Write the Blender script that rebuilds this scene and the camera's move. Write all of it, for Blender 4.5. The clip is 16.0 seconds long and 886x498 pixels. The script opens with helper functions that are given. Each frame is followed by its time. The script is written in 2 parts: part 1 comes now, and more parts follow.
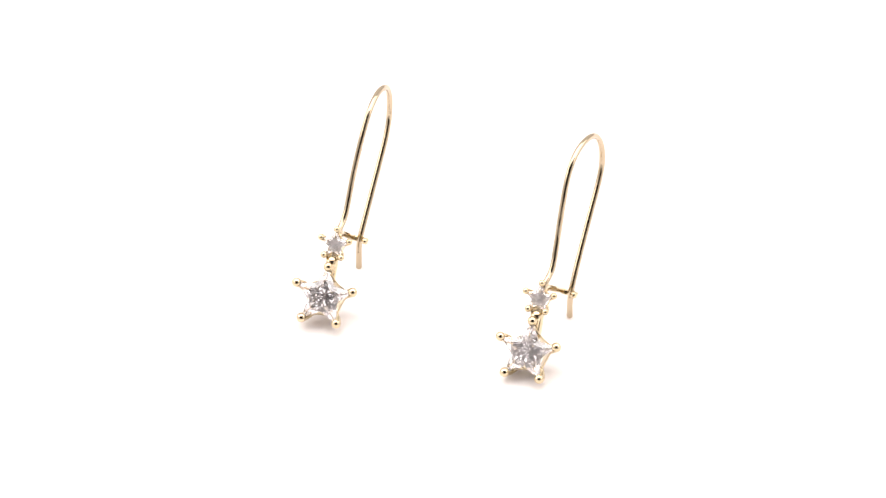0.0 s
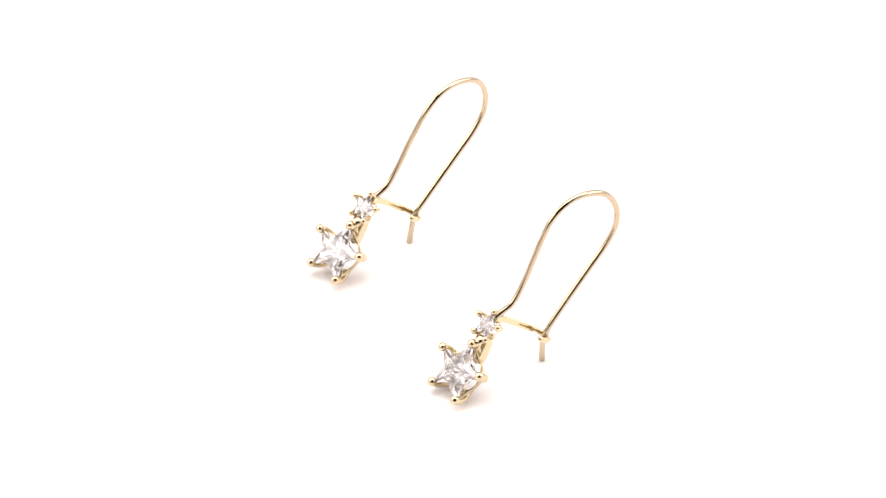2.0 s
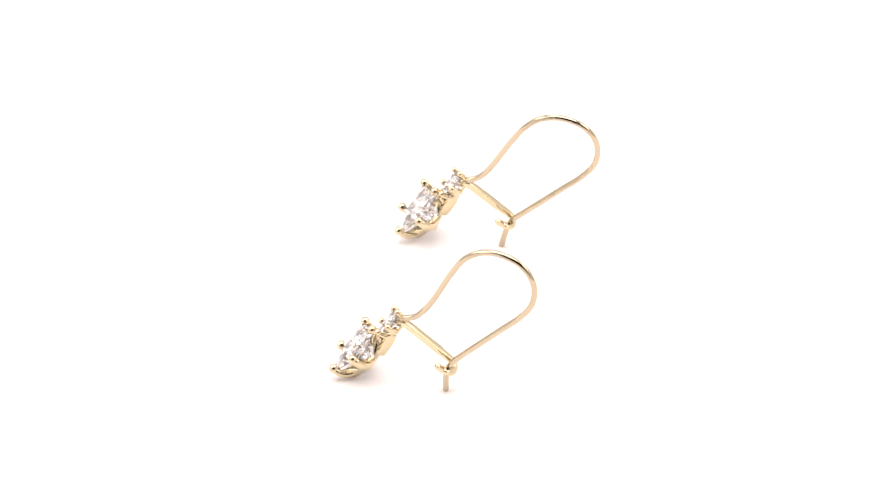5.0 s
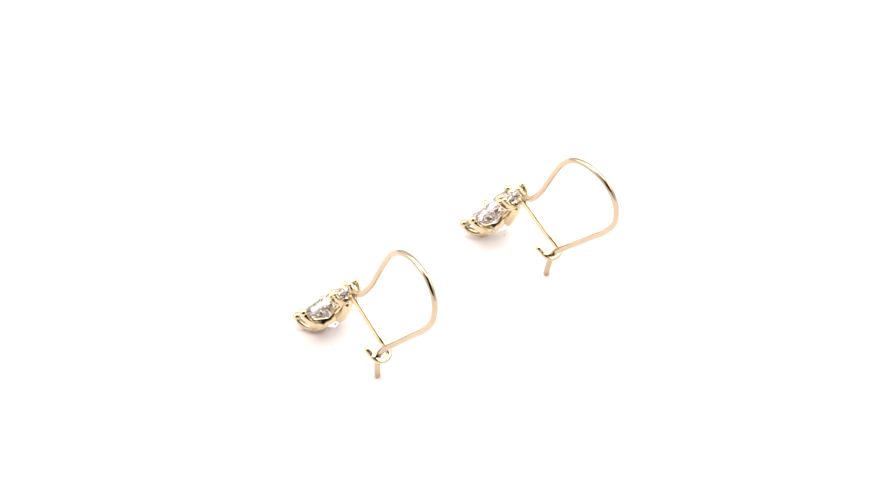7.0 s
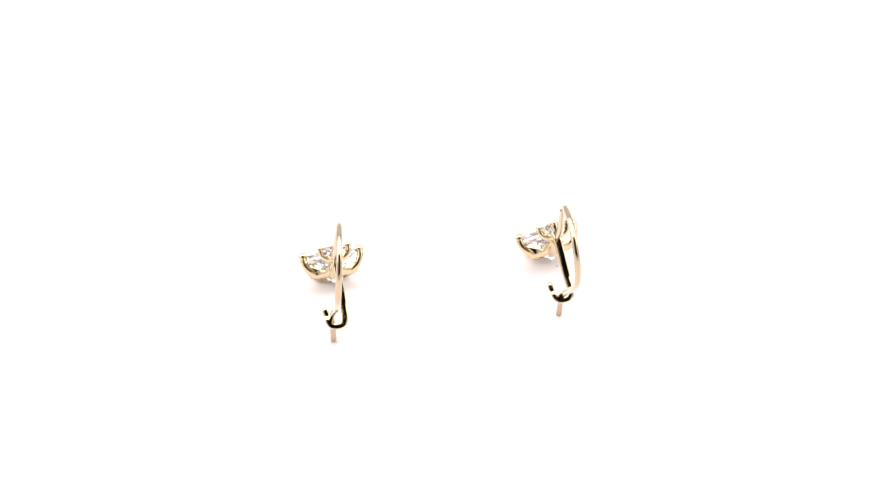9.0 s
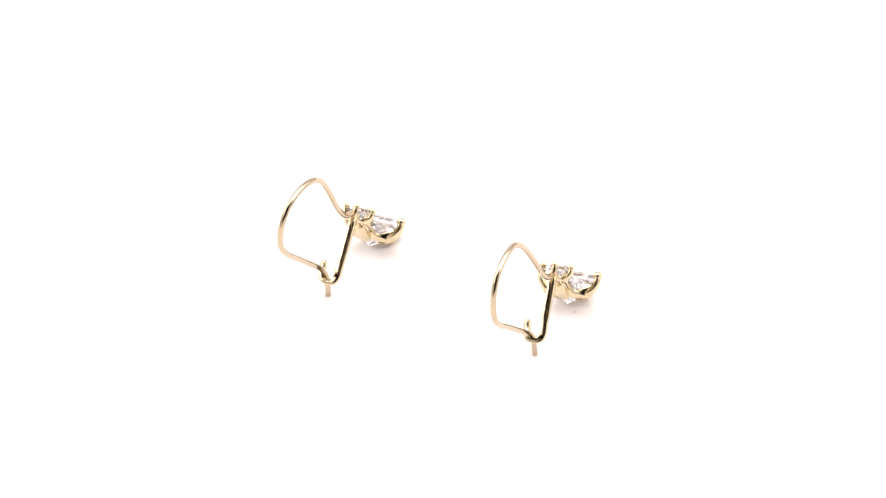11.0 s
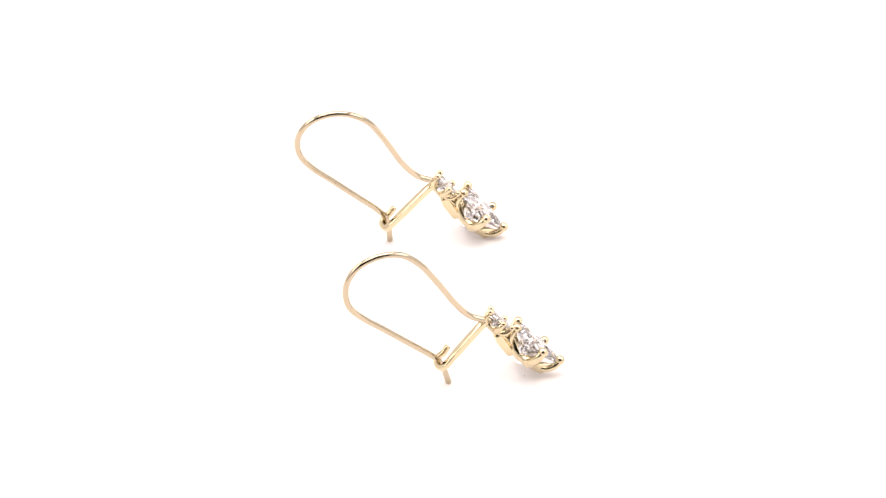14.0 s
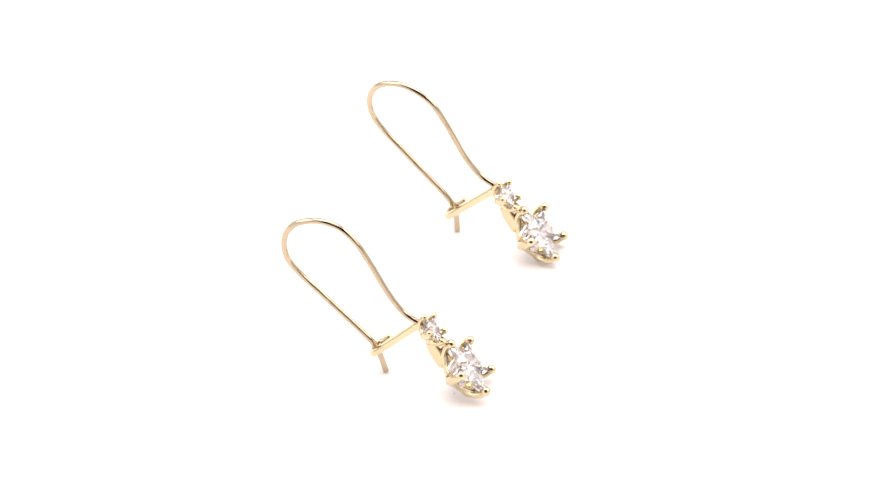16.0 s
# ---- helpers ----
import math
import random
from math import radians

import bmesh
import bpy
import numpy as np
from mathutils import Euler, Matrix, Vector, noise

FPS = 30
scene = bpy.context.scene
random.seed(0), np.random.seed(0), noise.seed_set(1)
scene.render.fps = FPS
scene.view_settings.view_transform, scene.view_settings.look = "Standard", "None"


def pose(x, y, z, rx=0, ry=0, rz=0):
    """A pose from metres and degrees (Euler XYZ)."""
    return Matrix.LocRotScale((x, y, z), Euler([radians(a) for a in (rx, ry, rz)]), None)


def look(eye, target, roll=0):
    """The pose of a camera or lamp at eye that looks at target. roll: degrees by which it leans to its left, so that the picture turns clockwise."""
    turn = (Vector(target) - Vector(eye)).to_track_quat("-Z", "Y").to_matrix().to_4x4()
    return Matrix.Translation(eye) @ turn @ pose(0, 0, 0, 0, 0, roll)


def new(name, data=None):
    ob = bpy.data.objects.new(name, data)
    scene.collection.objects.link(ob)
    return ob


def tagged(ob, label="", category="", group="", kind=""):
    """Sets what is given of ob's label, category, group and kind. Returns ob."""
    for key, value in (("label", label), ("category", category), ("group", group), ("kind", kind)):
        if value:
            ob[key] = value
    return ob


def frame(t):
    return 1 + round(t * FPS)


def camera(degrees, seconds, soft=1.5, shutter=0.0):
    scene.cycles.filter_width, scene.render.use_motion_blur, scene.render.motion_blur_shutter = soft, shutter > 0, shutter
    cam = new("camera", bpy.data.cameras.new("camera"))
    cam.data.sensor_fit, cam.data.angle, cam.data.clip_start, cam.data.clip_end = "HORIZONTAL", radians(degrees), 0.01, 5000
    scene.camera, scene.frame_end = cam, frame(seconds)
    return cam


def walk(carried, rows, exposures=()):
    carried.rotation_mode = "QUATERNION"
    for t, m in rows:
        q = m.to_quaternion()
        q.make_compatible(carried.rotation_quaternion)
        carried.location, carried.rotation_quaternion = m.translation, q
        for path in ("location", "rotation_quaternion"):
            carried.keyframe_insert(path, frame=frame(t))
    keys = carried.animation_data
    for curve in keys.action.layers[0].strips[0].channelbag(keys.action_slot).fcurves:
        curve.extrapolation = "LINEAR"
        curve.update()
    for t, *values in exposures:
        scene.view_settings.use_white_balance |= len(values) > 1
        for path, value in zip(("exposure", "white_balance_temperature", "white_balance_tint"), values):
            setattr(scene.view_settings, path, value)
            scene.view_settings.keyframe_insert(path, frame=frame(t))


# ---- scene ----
# Two gold star earrings turn slowly on a white turntable before a fixed camera with a long lens.
cam = camera(12.2488, 16.0, soft=1.4)
S = 0.43                                       # metres from the axis to the point under the lens
MM = 0.001
EYE = Vector((0.0, -S, 0.860344 * S))
PITCH, YAW, LEAN = 39.8791, -0.0595, -1.5309
AIM = EYE + Vector((math.sin(radians(YAW)) * math.cos(radians(PITCH)), math.cos(radians(YAW)) * math.cos(radians(PITCH)), -math.sin(radians(PITCH))))
walk(cam, [(0.0, look(EYE, AIM, LEAN)), (16.0, look(EYE, AIM, LEAN))])
TURN = -16.6907                                # degrees a second

# ---- light ----
world = bpy.data.worlds.new("world")
scene.world = world
world.use_nodes = True
world.node_tree.nodes["Background"].inputs["Color"].default_value = (0.9, 0.95, 1.0, 1)
world.node_tree.nodes["Background"].inputs["Strength"].default_value = 0.02
scene.view_settings.exposure = -0.14


def softbox(name, eye, target, wide, high, watts, colour=(1.0, 0.965, 0.95)):
    data = bpy.data.lights.new(name, "AREA")
    data.shape, data.size, data.size_y, data.energy, data.color = "RECTANGLE", wide, high, watts, colour
    ob = new(name, data)
    ob.matrix_world = look(eye, target)
    return ob


softbox("softbox_top", (0, 0.16, 0.86), (0, 0.12, 0), 0.95, 0.75, 8.6)
softbox("softbox_side", (-0.67, 0.02, 0.44), (0, 0.02, 0.25), 0.8, 0.65, 4.6)
softbox("softbox_side", (0.67, 0.02, 0.44), (0, 0.02, 0.25), 0.8, 0.65, 4.6)


# ---- materials ----
def material(name, colour, rough, metal=0.0, vary=0.05, scale=300.0, bump=0.0, bump_scale=2000.0, rough_vary=0.05):
    m = bpy.data.materials.new(name)
    m.use_nodes = True
    nt = m.node_tree
    bsdf = nt.nodes["Principled BSDF"]
    bsdf.inputs["Metallic"].default_value = metal
    coord = nt.nodes.new("ShaderNodeTexCoord")
    big = nt.nodes.new("ShaderNodeTexNoise")
    big.inputs["Scale"].default_value, big.inputs["Detail"].default_value = scale, 4
    fine = nt.nodes.new("ShaderNodeTexNoise")
    fine.inputs["Scale"].default_value, fine.inputs["Detail"].default_value = bump_scale, 3
    for n in (big, fine):
        nt.links.new(coord.outputs["Object"], n.inputs["Vector"])
    ramp = nt.nodes.new("ShaderNodeMix")
    ramp.data_type = "RGBA"
    ramp.inputs["A"].default_value = (*[c * (1 - vary) for c in colour], 1)
    ramp.inputs["B"].default_value = (*[min(1, c * (1 + vary)) for c in colour], 1)
    nt.links.new(big.outputs["Fac"], ramp.inputs["Factor"])
    nt.links.new(ramp.outputs["Result"], bsdf.inputs["Base Color"])
    rr = nt.nodes.new("ShaderNodeMapRange")
    rr.inputs["To Min"].default_value, rr.inputs["To Max"].default_value = max(0, rough - rough_vary), rough + rough_vary
    nt.links.new(fine.outputs["Fac"], rr.inputs["Value"])
    nt.links.new(rr.outputs["Result"], bsdf.inputs["Roughness"])
    if bump:
        b = nt.nodes.new("ShaderNodeBump")
        b.inputs["Strength"].default_value, b.inputs["Distance"].default_value = bump, 0.00005
        nt.links.new(fine.outputs["Fac"], b.inputs["Height"])
        nt.links.new(b.outputs["Normal"], bsdf.inputs["Normal"])
    return m


GOLD = material("polished_gold", (0.665, 0.555, 0.365), 0.08, 1.0, 0.04, 500, 0.25, 1600)
GOLD_WIRE = material("drawn_gold_wire", (0.53, 0.435, 0.31), 0.08, 1.0, 0.05, 700, 0.25, 2500)
ACRYLIC = material("white_acrylic", (0.935, 0.888, 0.882), 0.6, 0.0, 0.01, 60, 0.05, 3000)
# white and grey of the unseen panels added round the table
BOUNCE = material("white_bounce_panel", (0.78, 0.775, 0.77), 0.9, 0.0, 0.02, 12, 0.2, 1500)
GREY = material("grey_bounce_back", (0.66, 0.65, 0.645), 0.9, 0.0, 0.02, 12, 0.2, 1500)
DARK = material("dark_room_wall", (0.045, 0.042, 0.04), 0.8, 0.0, 0.2, 6, 0.1, 400)
DIRT = material("dark_speck", (0.25, 0.17, 0.18), 0.7, 0.0, 0.3, 3000)
CRYSTAL = bpy.data.materials.new("clear_zircon")
CRYSTAL.use_nodes = True
_b = CRYSTAL.node_tree.nodes["Principled BSDF"]
_b.inputs["Base Color"].default_value = (1.0, 0.96, 0.978, 1)
_b.inputs["Roughness"].default_value = 0.0
_b.inputs["IOR"].default_value = 2.1
_b.inputs["Transmission Weight"].default_value = 1.0
_mix = CRYSTAL.node_tree.nodes.new("ShaderNodeMixShader")
_clear = CRYSTAL.node_tree.nodes.new("ShaderNodeBsdfTransparent")
_clear.inputs["Color"].default_value = (1.0, 0.97, 0.985, 1)
_mix.inputs[0].default_value = 0.035
CRYSTAL.node_tree.links.new(_b.outputs[0], _mix.inputs[1])
CRYSTAL.node_tree.links.new(_clear.outputs[0], _mix.inputs[2])
CRYSTAL.node_tree.links.new(_mix.outputs[0], CRYSTAL.node_tree.nodes["Material Output"].inputs["Surface"])


# ---- mesh helpers ----
def part(name, bm, mat, parent, label="", smooth=True):
    bmesh.ops.recalc_face_normals(bm, faces=bm.faces)
    me = bpy.data.meshes.new(name)
    bm.to_mesh(me)
    bm.free()
    me.materials.append(mat)
    for f in me.polygons:
        f.use_smooth = smooth
    ob = new(name, me)
    ob.parent = parent
    if label:
        tagged(ob, label)
    return ob


def curve_through(pts, steps=8):
    """A smooth line through the points (Catmull-Rom)."""
    p = [Vector(q) for q in pts]
    p = [2 * p[0] - p[1]] + p + [2 * p[-1] - p[-2]]
    out = []
    for i in range(1, len(p) - 2):
        a, b, c, d = p[i - 1:i + 3]
        for k in range(steps):
            u = k / steps
            out.append(0.5 * (2 * b + (c - a) * u + (2 * a - 5 * b + 4 * c - d) * u * u + (3 * b - a - 3 * c + d) * u ** 3))
    return out + [p[-2]]


def sweep(bm, line, wide, thick, side=None, n=14, square=2.0, dome=(True, True)):
    """Sweeps a rounded section along a line; wide and thick are radii, numbers or functions of the way along (0 to 1)."""
    w = wide if callable(wide) else (lambda s: wide)
    h = thick if callable(thick) else (lambda s: thick)
    tang = [(line[min(i + 1, len(line) - 1)] - line[max(i - 1, 0)]).normalized() for i in range(len(line))]
    ref = Vector(side) if side else tang[0].orthogonal()
    rings, stations = [], []
    for i, q in enumerate(line):
        ref = (ref - tang[i] * ref.dot(tang[i])).normalized()
        s = i / (len(line) - 1)
        stations.append((q, tang[i], ref.copy(), w(s), h(s)))
    head, tail = [], []
    if dome[0]:
        q, t, r, a, b = stations[0]
        m = min(a, b)
        head = [(q - t * m * math.sin(e), t, r, a * math.cos(e), b * math.cos(e)) for e in (1.3, 0.9, 0.45)]
    if dome[1]:
        q, t, r, a, b = stations[-1]
        m = min(a, b)
        tail = [(q + t * m * math.sin(e), t, r, a * math.cos(e), b * math.cos(e)) for e in (0.45, 0.9, 1.3)]
    stations = head + stations + tail
    for q, t, r, a, b in stations:
        up = t.cross(r)
        ring = []
        for k in range(n):
            e = 2 * math.pi * k / n
            c, s_ = math.cos(e), math.sin(e)
            ring.append(bm.verts.new(q + r * a * math.copysign(abs(c) ** (2 / square), c) + up * b * math.copysign(abs(s_) ** (2 / square), s_)))
        rings.append(ring)
    for u, v in zip(rings, rings[1:]):
        for k in range(n):
            bm.faces.new((u[k], u[(k + 1) % n], v[(k + 1) % n], v[k]))
    if dome[0]:
        bm.faces.new(rings[0])
    if dome[1]:
        bm.faces.new(rings[-1])


def ball(bm, centre, r, flat=1.0, axis=(0, 0, 1)):
    turn = Vector((0, 0, 1)).rotation_difference(Vector(axis)).to_matrix().to_4x4()
    bmesh.ops.create_uvsphere(bm, u_segments=18, v_segments=12, radius=r, matrix=Matrix.Translation(centre) @ turn @ Matrix.Diagonal((1, 1, flat, 1)))


# ---- the stage ----
def slab(name, lo, hi, mat, kind="structure", label="", category=""):
    bm = bmesh.new()
    bmesh.ops.create_cube(bm, size=1)
    for v in bm.verts:
        v.co = Vector([(a + b) / 2 + c * (b - a) for a, b, c in zip(lo, hi, v.co)])
    bmesh.ops.bevel(bm, geom=list(bm.edges), offset=0.001, segments=1, affect="EDGES")
    ob = part(name, bm, mat, None, "", False)
    return tagged(ob, label, category, "", kind)


slab("table", (-0.72, -0.77, -0.04), (0.72, 0.72, -0.012), ACRYLIC, label="white cloth-covered table top under the turntable", category="table")
# unseen tent-like panels, added to bounce light and shape what gold and stones reflect
slab("bounce_north", (-0.72, 0.70, -0.012), (0.72, 0.72, 0.90), GREY)
slab("bounce_west", (-0.72, -0.75, -0.012), (-0.70, 0.70, 0.90), BOUNCE)
slab("bounce_east", (0.70, -0.75, -0.012), (0.72, 0.70, 0.90), BOUNCE)
slab("bounce_top", (-0.72, -0.30, 0.90), (0.72, 0.72, 0.92), BOUNCE)
slab("bounce_south_1", (-0.72, -0.77, -0.012), (-0.52, -0.75, 0.90), BOUNCE)
slab("bounce_south_2", (0.52, -0.77, -0.012), (0.72, -0.75, 0.90), BOUNCE)
slab("bounce_south_3", (-0.52, -0.77, -0.012), (0.52, -0.75, 0.14), BOUNCE)
# the dark room, also out of view, round the open side of the added panels
slab("wall_room_1", (-1.6, -1.82, -0.8), (1.6, -1.80, 1.8), DARK)
slab("wall_room_2", (-1.6, 1.2, -0.8), (1.6, 1.22, 1.8), DARK)
slab("wall_room_3", (-1.62, -1.80, -0.8), (-1.60, 1.2, 1.8), DARK)
slab("wall_room_4", (1.60, -1.80, -0.8), (1.62, 1.2, 1.8), DARK)
slab("floor", (-1.6, -1.80, -0.82), (1.6, 1.2, -0.8), DARK)
slab("ceiling_room", (-1.6, -1.80, 1.8), (1.6, 1.2, 1.82), DARK)


def turntable():
    bm = bmesh.new()
    prof = [(0.0, 0.0), (0.158, 0.0), (0.1594, -0.0006), (0.16, -0.002), (0.16, -0.010), (0.1585, -0.0118), (0.0, -0.0118)]
    n = 160
    rings = []
    for r, z in prof:
        if r == 0:
            rings.append([bm.verts.new((0, 0, z))])
        else:
            rings.append([bm.verts.new((r * math.cos(2 * math.pi * k / n), r * math.sin(2 * math.pi * k / n), z)) for k in range(n)])
    for a, b in zip(rings, rings[1:]):
        for k in range(n):
            j = (k + 1) % n
            if len(a) == 1:
                bm.faces.new((a[0], b[k], b[j]))
            elif len(b) == 1:
                bm.faces.new((a[k], a[j], b[0]))
            else:
                bm.faces.new((a[k], b[k], b[j], a[j]))
    hub = new("turntable")
    tagged(hub, "plain white matte turntable disc under the earrings", "turntable")
    part("disc", bm, ACRYLIC, hub, "", False)
    for x, y, r in ((-17.5, 0.3, 0.09), (13.4, -11.1, 0.045)):
        bm = bmesh.new()
        bmesh.ops.create_icosphere(bm, subdivisions=2, radius=r * MM)
        for v in bm.verts:
            v.co = Vector((x * MM, y * MM, 0)) + Vector((v.co.x * 1.5, v.co.y * 0.8, v.co.z * 0.6)) * (1 + 0.35 * noise.noise(v.co * 9000))
        part("speck", bm, DIRT, hub, "tiny dark speck of dirt")
    return hub


# ---- the earrings; millimetres in an earring's own space, its star looks to -y and up ----
TILT_V = Vector((0, 0.669, 0.743))               # up along the face of the star
TILT_W = Vector((0, -0.743, 0.669))              # out of the face
TILT_U = Vector((1, 0, 0))


def face_point(centre, u, v, w):
    return (Vector(centre) + TILT_U * u + TILT_V * v + TILT_W * w) * MM


def star_outline(tip, notch, n=6, soft=0.25):
    """Angle and radius round a five-pointed star, n steps from tip to notch; soft rounds the notches and tips."""
    out = []
    for k in range(10 * n):
        i, f = divmod(k, n)
        f /= n
        a0, a1 = math.radians(90 + 36 * i), math.radians(126 + 36 * i)
        r0, r1 = (tip, notch) if i % 2 == 0 else (notch, tip)
        p = Vector((r0 * math.cos(a0), r0 * math.sin(a0))).lerp(Vector((r1 * math.cos(a1), r1 * math.sin(a1))), f)
        r, a = p.length, math.atan2(p.y, p.x)
        near = 1 - f if i % 2 else f             # 0 at a tip, 1 at a notch
        r += soft * (notch * 0.35) * max(0, near - 0.6) / 0.4
        out.append((a, r, near))
    return out


def star_setting(ring, centre, k, parent):
    """The cast cup that holds a stone: a star-shaped scalloped band with five claws. k: size, 1 for the large star."""
    deep = k * (1.15 if k == 1 else 1.35)
    bm = bmesh.new()
    rows = []
    for scale, w_tip, w_notch in ((0.97, -0.85, -2.05), (1.0, -1.05, -2.15), (1.0, -1.55, -2.35), (0.97, -2.15, -2.6), (0.88, -2.7, -2.85), (0.76, -2.85, -2.95),
                                  (0.72, -2.5, -2.75), (0.84, -2.0, -2.45), (0.92, -1.25, -2.2), (0.94, -0.9, -2.08)):
        rows.append([bm.verts.new(face_point(centre, r * scale * k * math.cos(a), r * scale * k * math.sin(a), (w_tip + (w_notch - w_tip) * near ** 0.85) * deep))
                     for a, r, near in star_outline(3.85, 2.3, soft=0.3)])
    rows.append(rows[0])
    n = len(rows[0])
    for p, q in zip(rows, rows[1:]):
        for j in range(n):
            bm.faces.new((p[j], p[(j + 1) % n], q[(j + 1) % n], q[j]))
    band = part("large_setting" if k == 1 else "small_setting", bm, GOLD, parent, "polished gold star-shaped claw setting")
    for i in range(5):
        a = math.radians(90 + 72 * i)
        c, s = math.cos(a), math.sin(a)
        grow = 1.0 if k == 1 else 1.42
        bm = bmesh.new()
        line = curve_through([face_point(centre, r * c * k, r * s * k, w * deep) for r, w in ((2.7, -2.25), (3.45, -1.85), (3.98, -1.2), (4.2, -0.55), (4.15, -0.05))], 5)
        sweep(bm, line, lambda q: (0.66 - 0.10 * q) * k * grow * MM, lambda q: (0.50 - 0.02 * q) * k * grow * MM, side=(TILT_W.cross(TILT_U * c + TILT_V * s)), n=12)
        ball(bm, face_point(centre, 4.12 * c * k, 4.12 * s * k, 0.0), 0.67 * k * grow * MM, 0.95, TILT_W)
        part("claw", bm, GOLD, band)
    return band


def star_stone(name, centre, k, parent):
    """A star-cut stone: flat star table, bevelled crown, upright girdle and a pavilion with a keel under each arm."""
    bm = bmesh.new()
    n = 20

    def ring(tip, mid, notch, w_tip, w_mid, w_notch):
        """Twenty corners round the star: tip, middle of the edge, notch, middle of the edge, five times."""
        out = []
        for i in range(5):
            a = math.radians(90 + 72 * i)
            t0 = Vector((math.cos(a), math.sin(a))) * tip
            for turn, goes in ((0, "tip"), (1, "mid"), (1, "notch"), (2, "mid")):
                b = a + math.radians(36)
                if goes == "tip":
                    p, w = t0, w_tip
                elif goes == "notch":
                    p, w = Vector((math.cos(b), math.sin(b))) * notch, w_notch
                else:
                    end = a if turn == 1 else a + math.radians(72)
                    p = (Vector((math.cos(end), math.sin(end))) * tip).lerp(Vector((math.cos(b), math.sin(b))) * notch, mid)
                    w = w_mid
                out.append(bm.verts.new(face_point(centre, p.x * k, p.y * k, w * k)))
        return out

    steps = [ring(2.45, 0.5, 1.3, 0.34, 0.34, 0.34), ring(4, 0.5, 2.12, -0.05, -0.05, -0.05), ring(4, 0.5, 2.12, -0.65, -0.65, -0.65),
             ring(2.23, 0.68, 1.93, -0.95, -1.14, -1.09), ring(1.15, 0.68, 0.82, -3.36, -3, -2.25)]
    culet = bm.verts.new(face_point(centre, 0, 0, -4.08 * k))
    bm.faces.new(steps[0])
    for i in range(n):
        j = (i + 1) % n
        for q, (u, v) in enumerate(zip(steps, steps[1:])):
            if q < 2:
                bm.faces.new((u[i], v[i], v[j], u[j]))
            elif (i + q) % 2:
                bm.faces.new((u[i], v[i], u[j]))
                bm.faces.new((u[j], v[i], v[j]))
            else:
                bm.faces.new((u[i], v[j], u[j]))
                bm.faces.new((u[i], v[i], v[j]))
        bm.faces.new((steps[-1][i], culet, steps[-1][j]))
    return part(name, bm, CRYSTAL, parent, "clear faceted star-cut zircon", False)


BIG, SMALL, RATIO = (0.03, 0.02, 4.30), (0.29, 5.02, 9.62), 0.50


def earring(name, wire, hook_shift, label):
    ob = new(name)
    tagged(ob, label, "earring", "pair of star earrings")
    star_setting(ob, BIG, 1, ob)
    star_stone("large_stone", BIG, 1, ob)
    star_setting(ob, SMALL, RATIO, ob)
    star_stone("small_stone", SMALL, RATIO, ob)
    # the bail between the two stars: a flat strap behind and a short bridge in front
    bm = bmesh.new()
    sweep(bm, curve_through([face_point(BIG, 0.1, v, w) for v, w in ((2.4, -2.95), (3.6, -2.75), (4.9, -2.5), (5.4, -2.35), (5.9, -2.2))], 6), 0.75 * MM, lambda q: (0.95 - 0.3 * q) * MM, side=(1, 0, 0), n=16, square=4)
    part("strap", bm, GOLD, ob)
    bm = bmesh.new()
    sweep(bm, curve_through([face_point(BIG, 0.08 + 0.02 * v, v, w) for v, w in ((3.9, -1.2), (4.5, -0.8), (5.0, -0.8), (5.5, -1.15))], 5), lambda q: (0.55 + 0.4 * q) * MM, 0.5 * MM, side=(1, 0, 0), n=12)
    part("bridge", bm, GOLD, ob)
    # the ear wire: up from the small star, over the arch, down the back and through the catch
    bm = bmesh.new()
    sweep(bm, curve_through([Vector(q) * MM for q in wire], 10), 0.43 * MM, 0.43 * MM, n=20)
    part("ear_wire", bm, GOLD_WIRE, ob, "thin bent gold ear wire")
    # the catch: a flat arm from the small star that ends in an open hook round the wire
    sh = Vector(hook_shift)
    arm = [Vector((0.42, 6.7, 9.7)), Vector((0.42, 7.7, 9.35)), Vector((0.44, 9.9, 7.45)) + sh * 0.5, Vector((0.47, 12.1, 5.45)) + sh]
    crook = [Vector(q) + sh for q in ((0.48, 13.45, 4.2), (0.8, 14.05, 3.6), (1.6, 14.2, 3.4), (2.45, 14.02, 3.52), (2.85, 13.45, 4.0), (2.85, 12.87, 4.28), (2.98, 12.25, 4.9))]
    line = curve_through([q * MM for q in arm + crook], 8)
    bm = bmesh.new()
    sweep(bm, line[:25], lambda q: (0.48 + 0.03 * q) * MM, 0.46 * MM, side=(1, 0, 0), n=20, square=7, dome=(True, False))
    catch = part("catch_arm", bm, GOLD, ob, "flat gold arm of the catch")
    bm = bmesh.new()
    sweep(bm, line[24:], lambda q: (0.51 - 0.08 * min(1, q * 3)) * MM, lambda q: (0.46 - 0.04 * min(1, q * 3)) * MM, side=(1, 0, 0), n=16, square=4, dome=(False, True))
    part("hook", bm, GOLD, catch)
    return ob


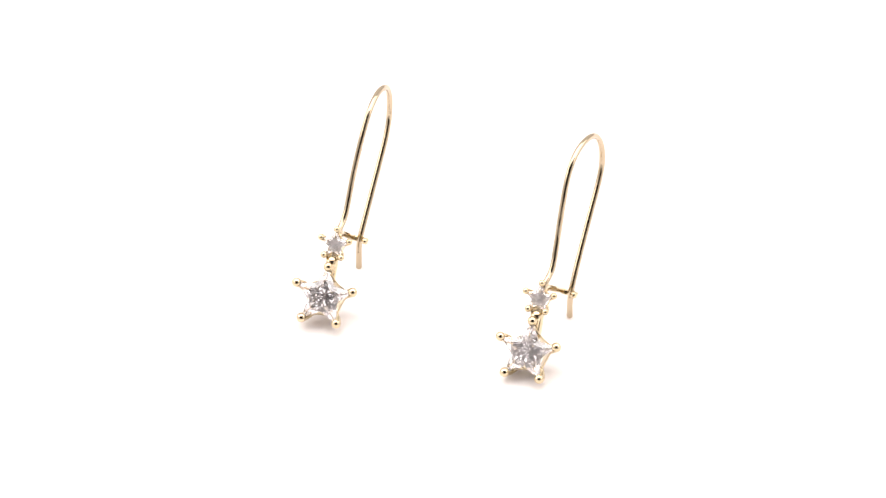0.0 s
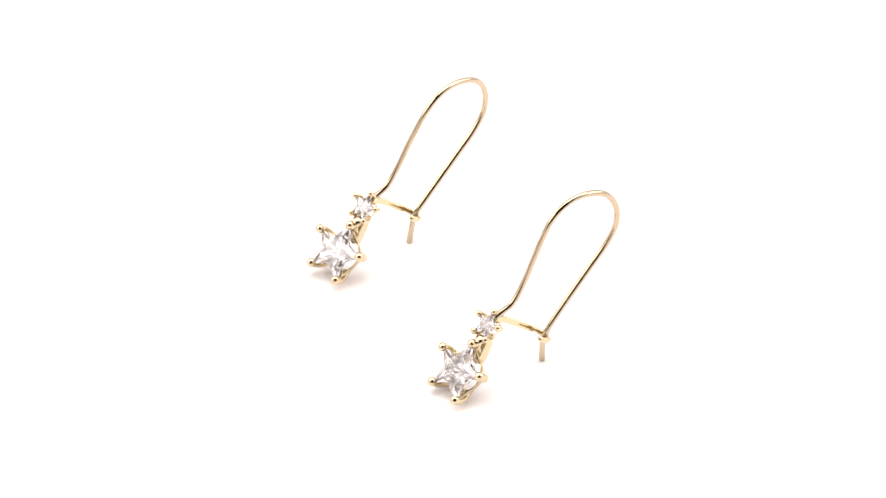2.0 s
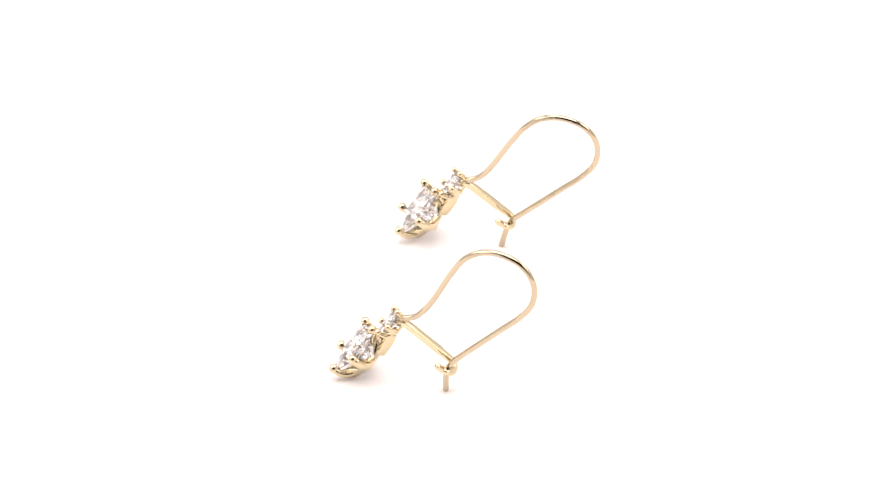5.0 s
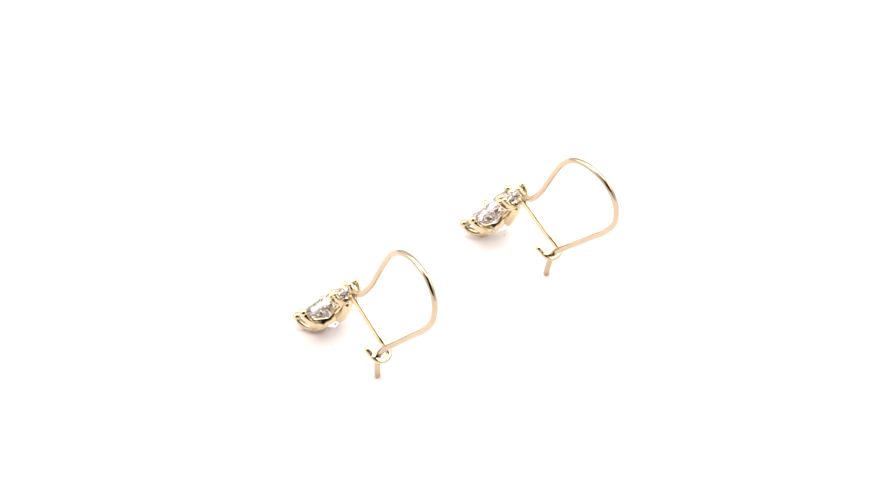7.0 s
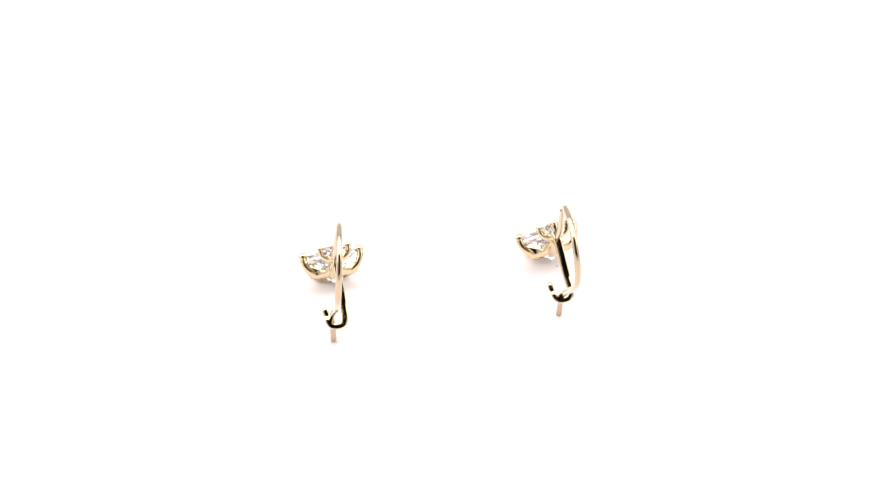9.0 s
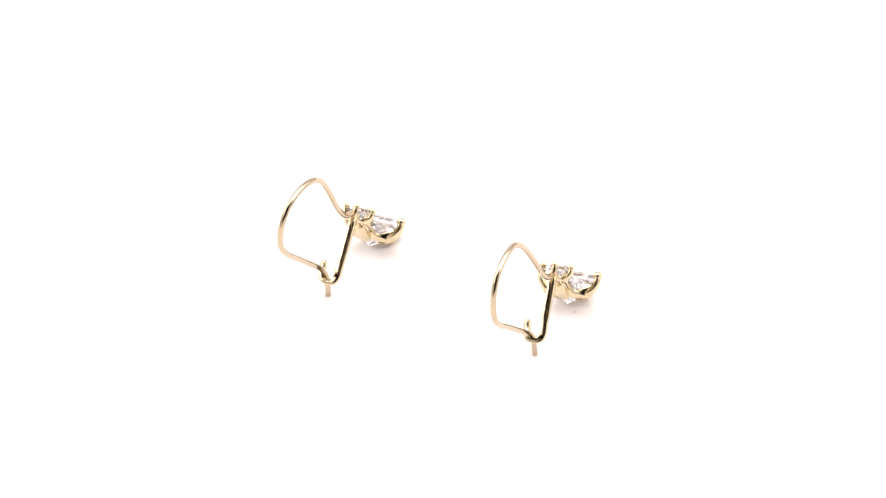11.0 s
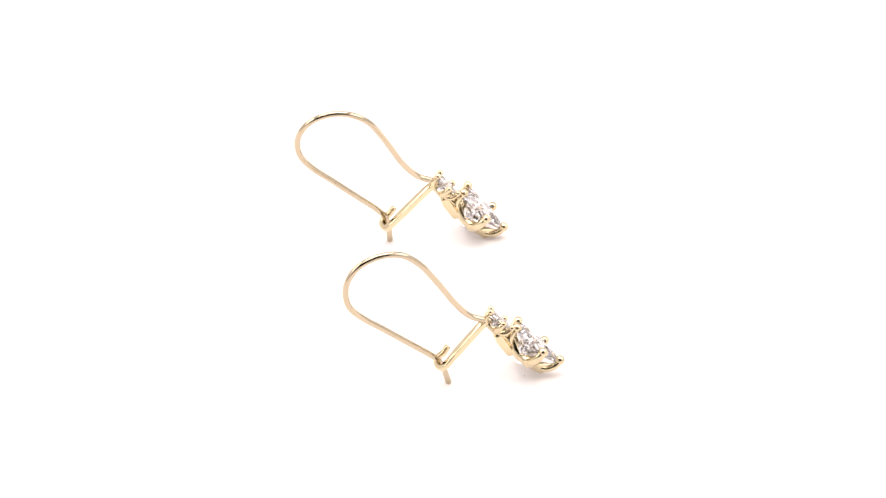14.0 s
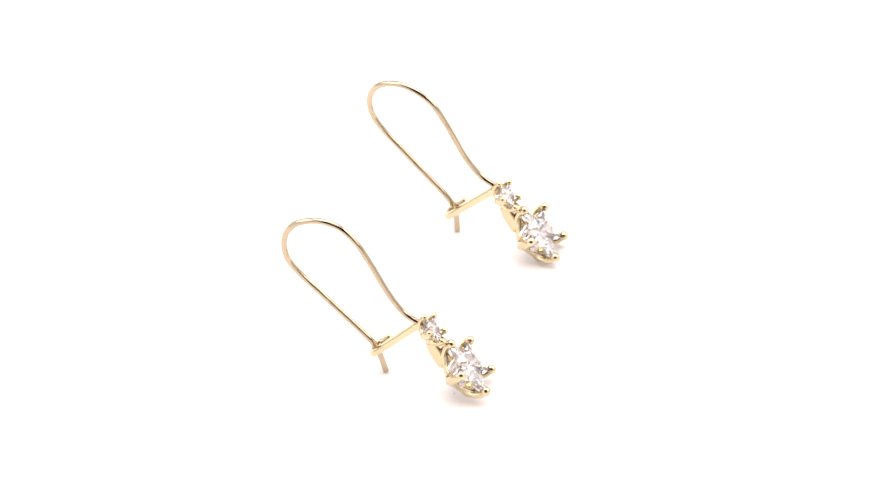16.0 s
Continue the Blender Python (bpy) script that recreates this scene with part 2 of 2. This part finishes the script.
WIRE_A = [(0.3, 6.6, 9.85), (0.42, 7.5, 10.25), (0.72, 9.26, 11.32), (0.83, 11.0, 13.64), (0.97, 12.45, 16.26), (1.2, 13.9, 18.88), (1.48, 15.55, 21.45), (1.8, 17.91, 23.56),
          (2.16, 20.93, 24.1), (2.62, 23.94, 22.95), (2.91, 25.51, 20.4), (3.09, 25.32, 17.06), (3.1, 23.46, 14.35), (2.9, 20.97, 11.92), (2.68, 18.66, 9.63), (2.46, 16.24, 7.25),
          (2.25, 14.1, 5.1), (2.15, 13.3, 3.9), (2.2, 12.85, 2.7), (2.32, 12.5, 1.4), (2.43, 12.2, 0.1)]
WIRE_B = [(0.45, 6.6, 10.1), (0.6, 7.5, 10.65), (0.91, 9.24, 11.63), (0.91, 11.21, 14.22), (0.96, 12.67, 17.06), (1.03, 14.12, 19.87), (1.16, 15.8, 22.51), (1.45, 18.21, 24.25),
          (1.97, 21.04, 24.67), (2.52, 23.88, 23.53), (2.95, 25.4, 20.97), (3.15, 25.19, 17.87), (3.02, 23.48, 15.17), (2.83, 21.19, 12.78), (2.65, 19.09, 10.57), (2.48, 16.88, 8.27),
          (2.34, 14.73, 5.99), (2.25, 13.55, 4.2), (2.18, 13.2, 2.6), (2.15, 13.12, 0.3)]
table_disc = turntable()
earring_a = earring("earring", WIRE_A, (0.2, -0.45, 0.3), "gold drop earring with lower arch and two clear star stones")
earring_b = earring("earring", WIRE_B, (0, 0, 0), "gold drop earring with taller arch and two clear star stones")
POSE_A = Matrix(((0.9720, 0.2238, 0.0712, -17.317 * MM), (-0.2234, 0.9746, -0.0145, -2.123 * MM), (-0.0726, -0.0019, 0.9974, 0.334 * MM), (0, 0, 0, 1)))
POSE_B = pose(10.346 * MM, -14.175 * MM, 0, 0, 0, -18.917)


def motions():
    times = [0.25 * i for i in range(65)]
    for ob, rest in ((table_disc, Matrix()), (earring_a, POSE_A), (earring_b, POSE_B)):
        walk(ob, [(t, pose(0, 0, 0, 0, 0, TURN * t) @ rest) for t in times])


motions()
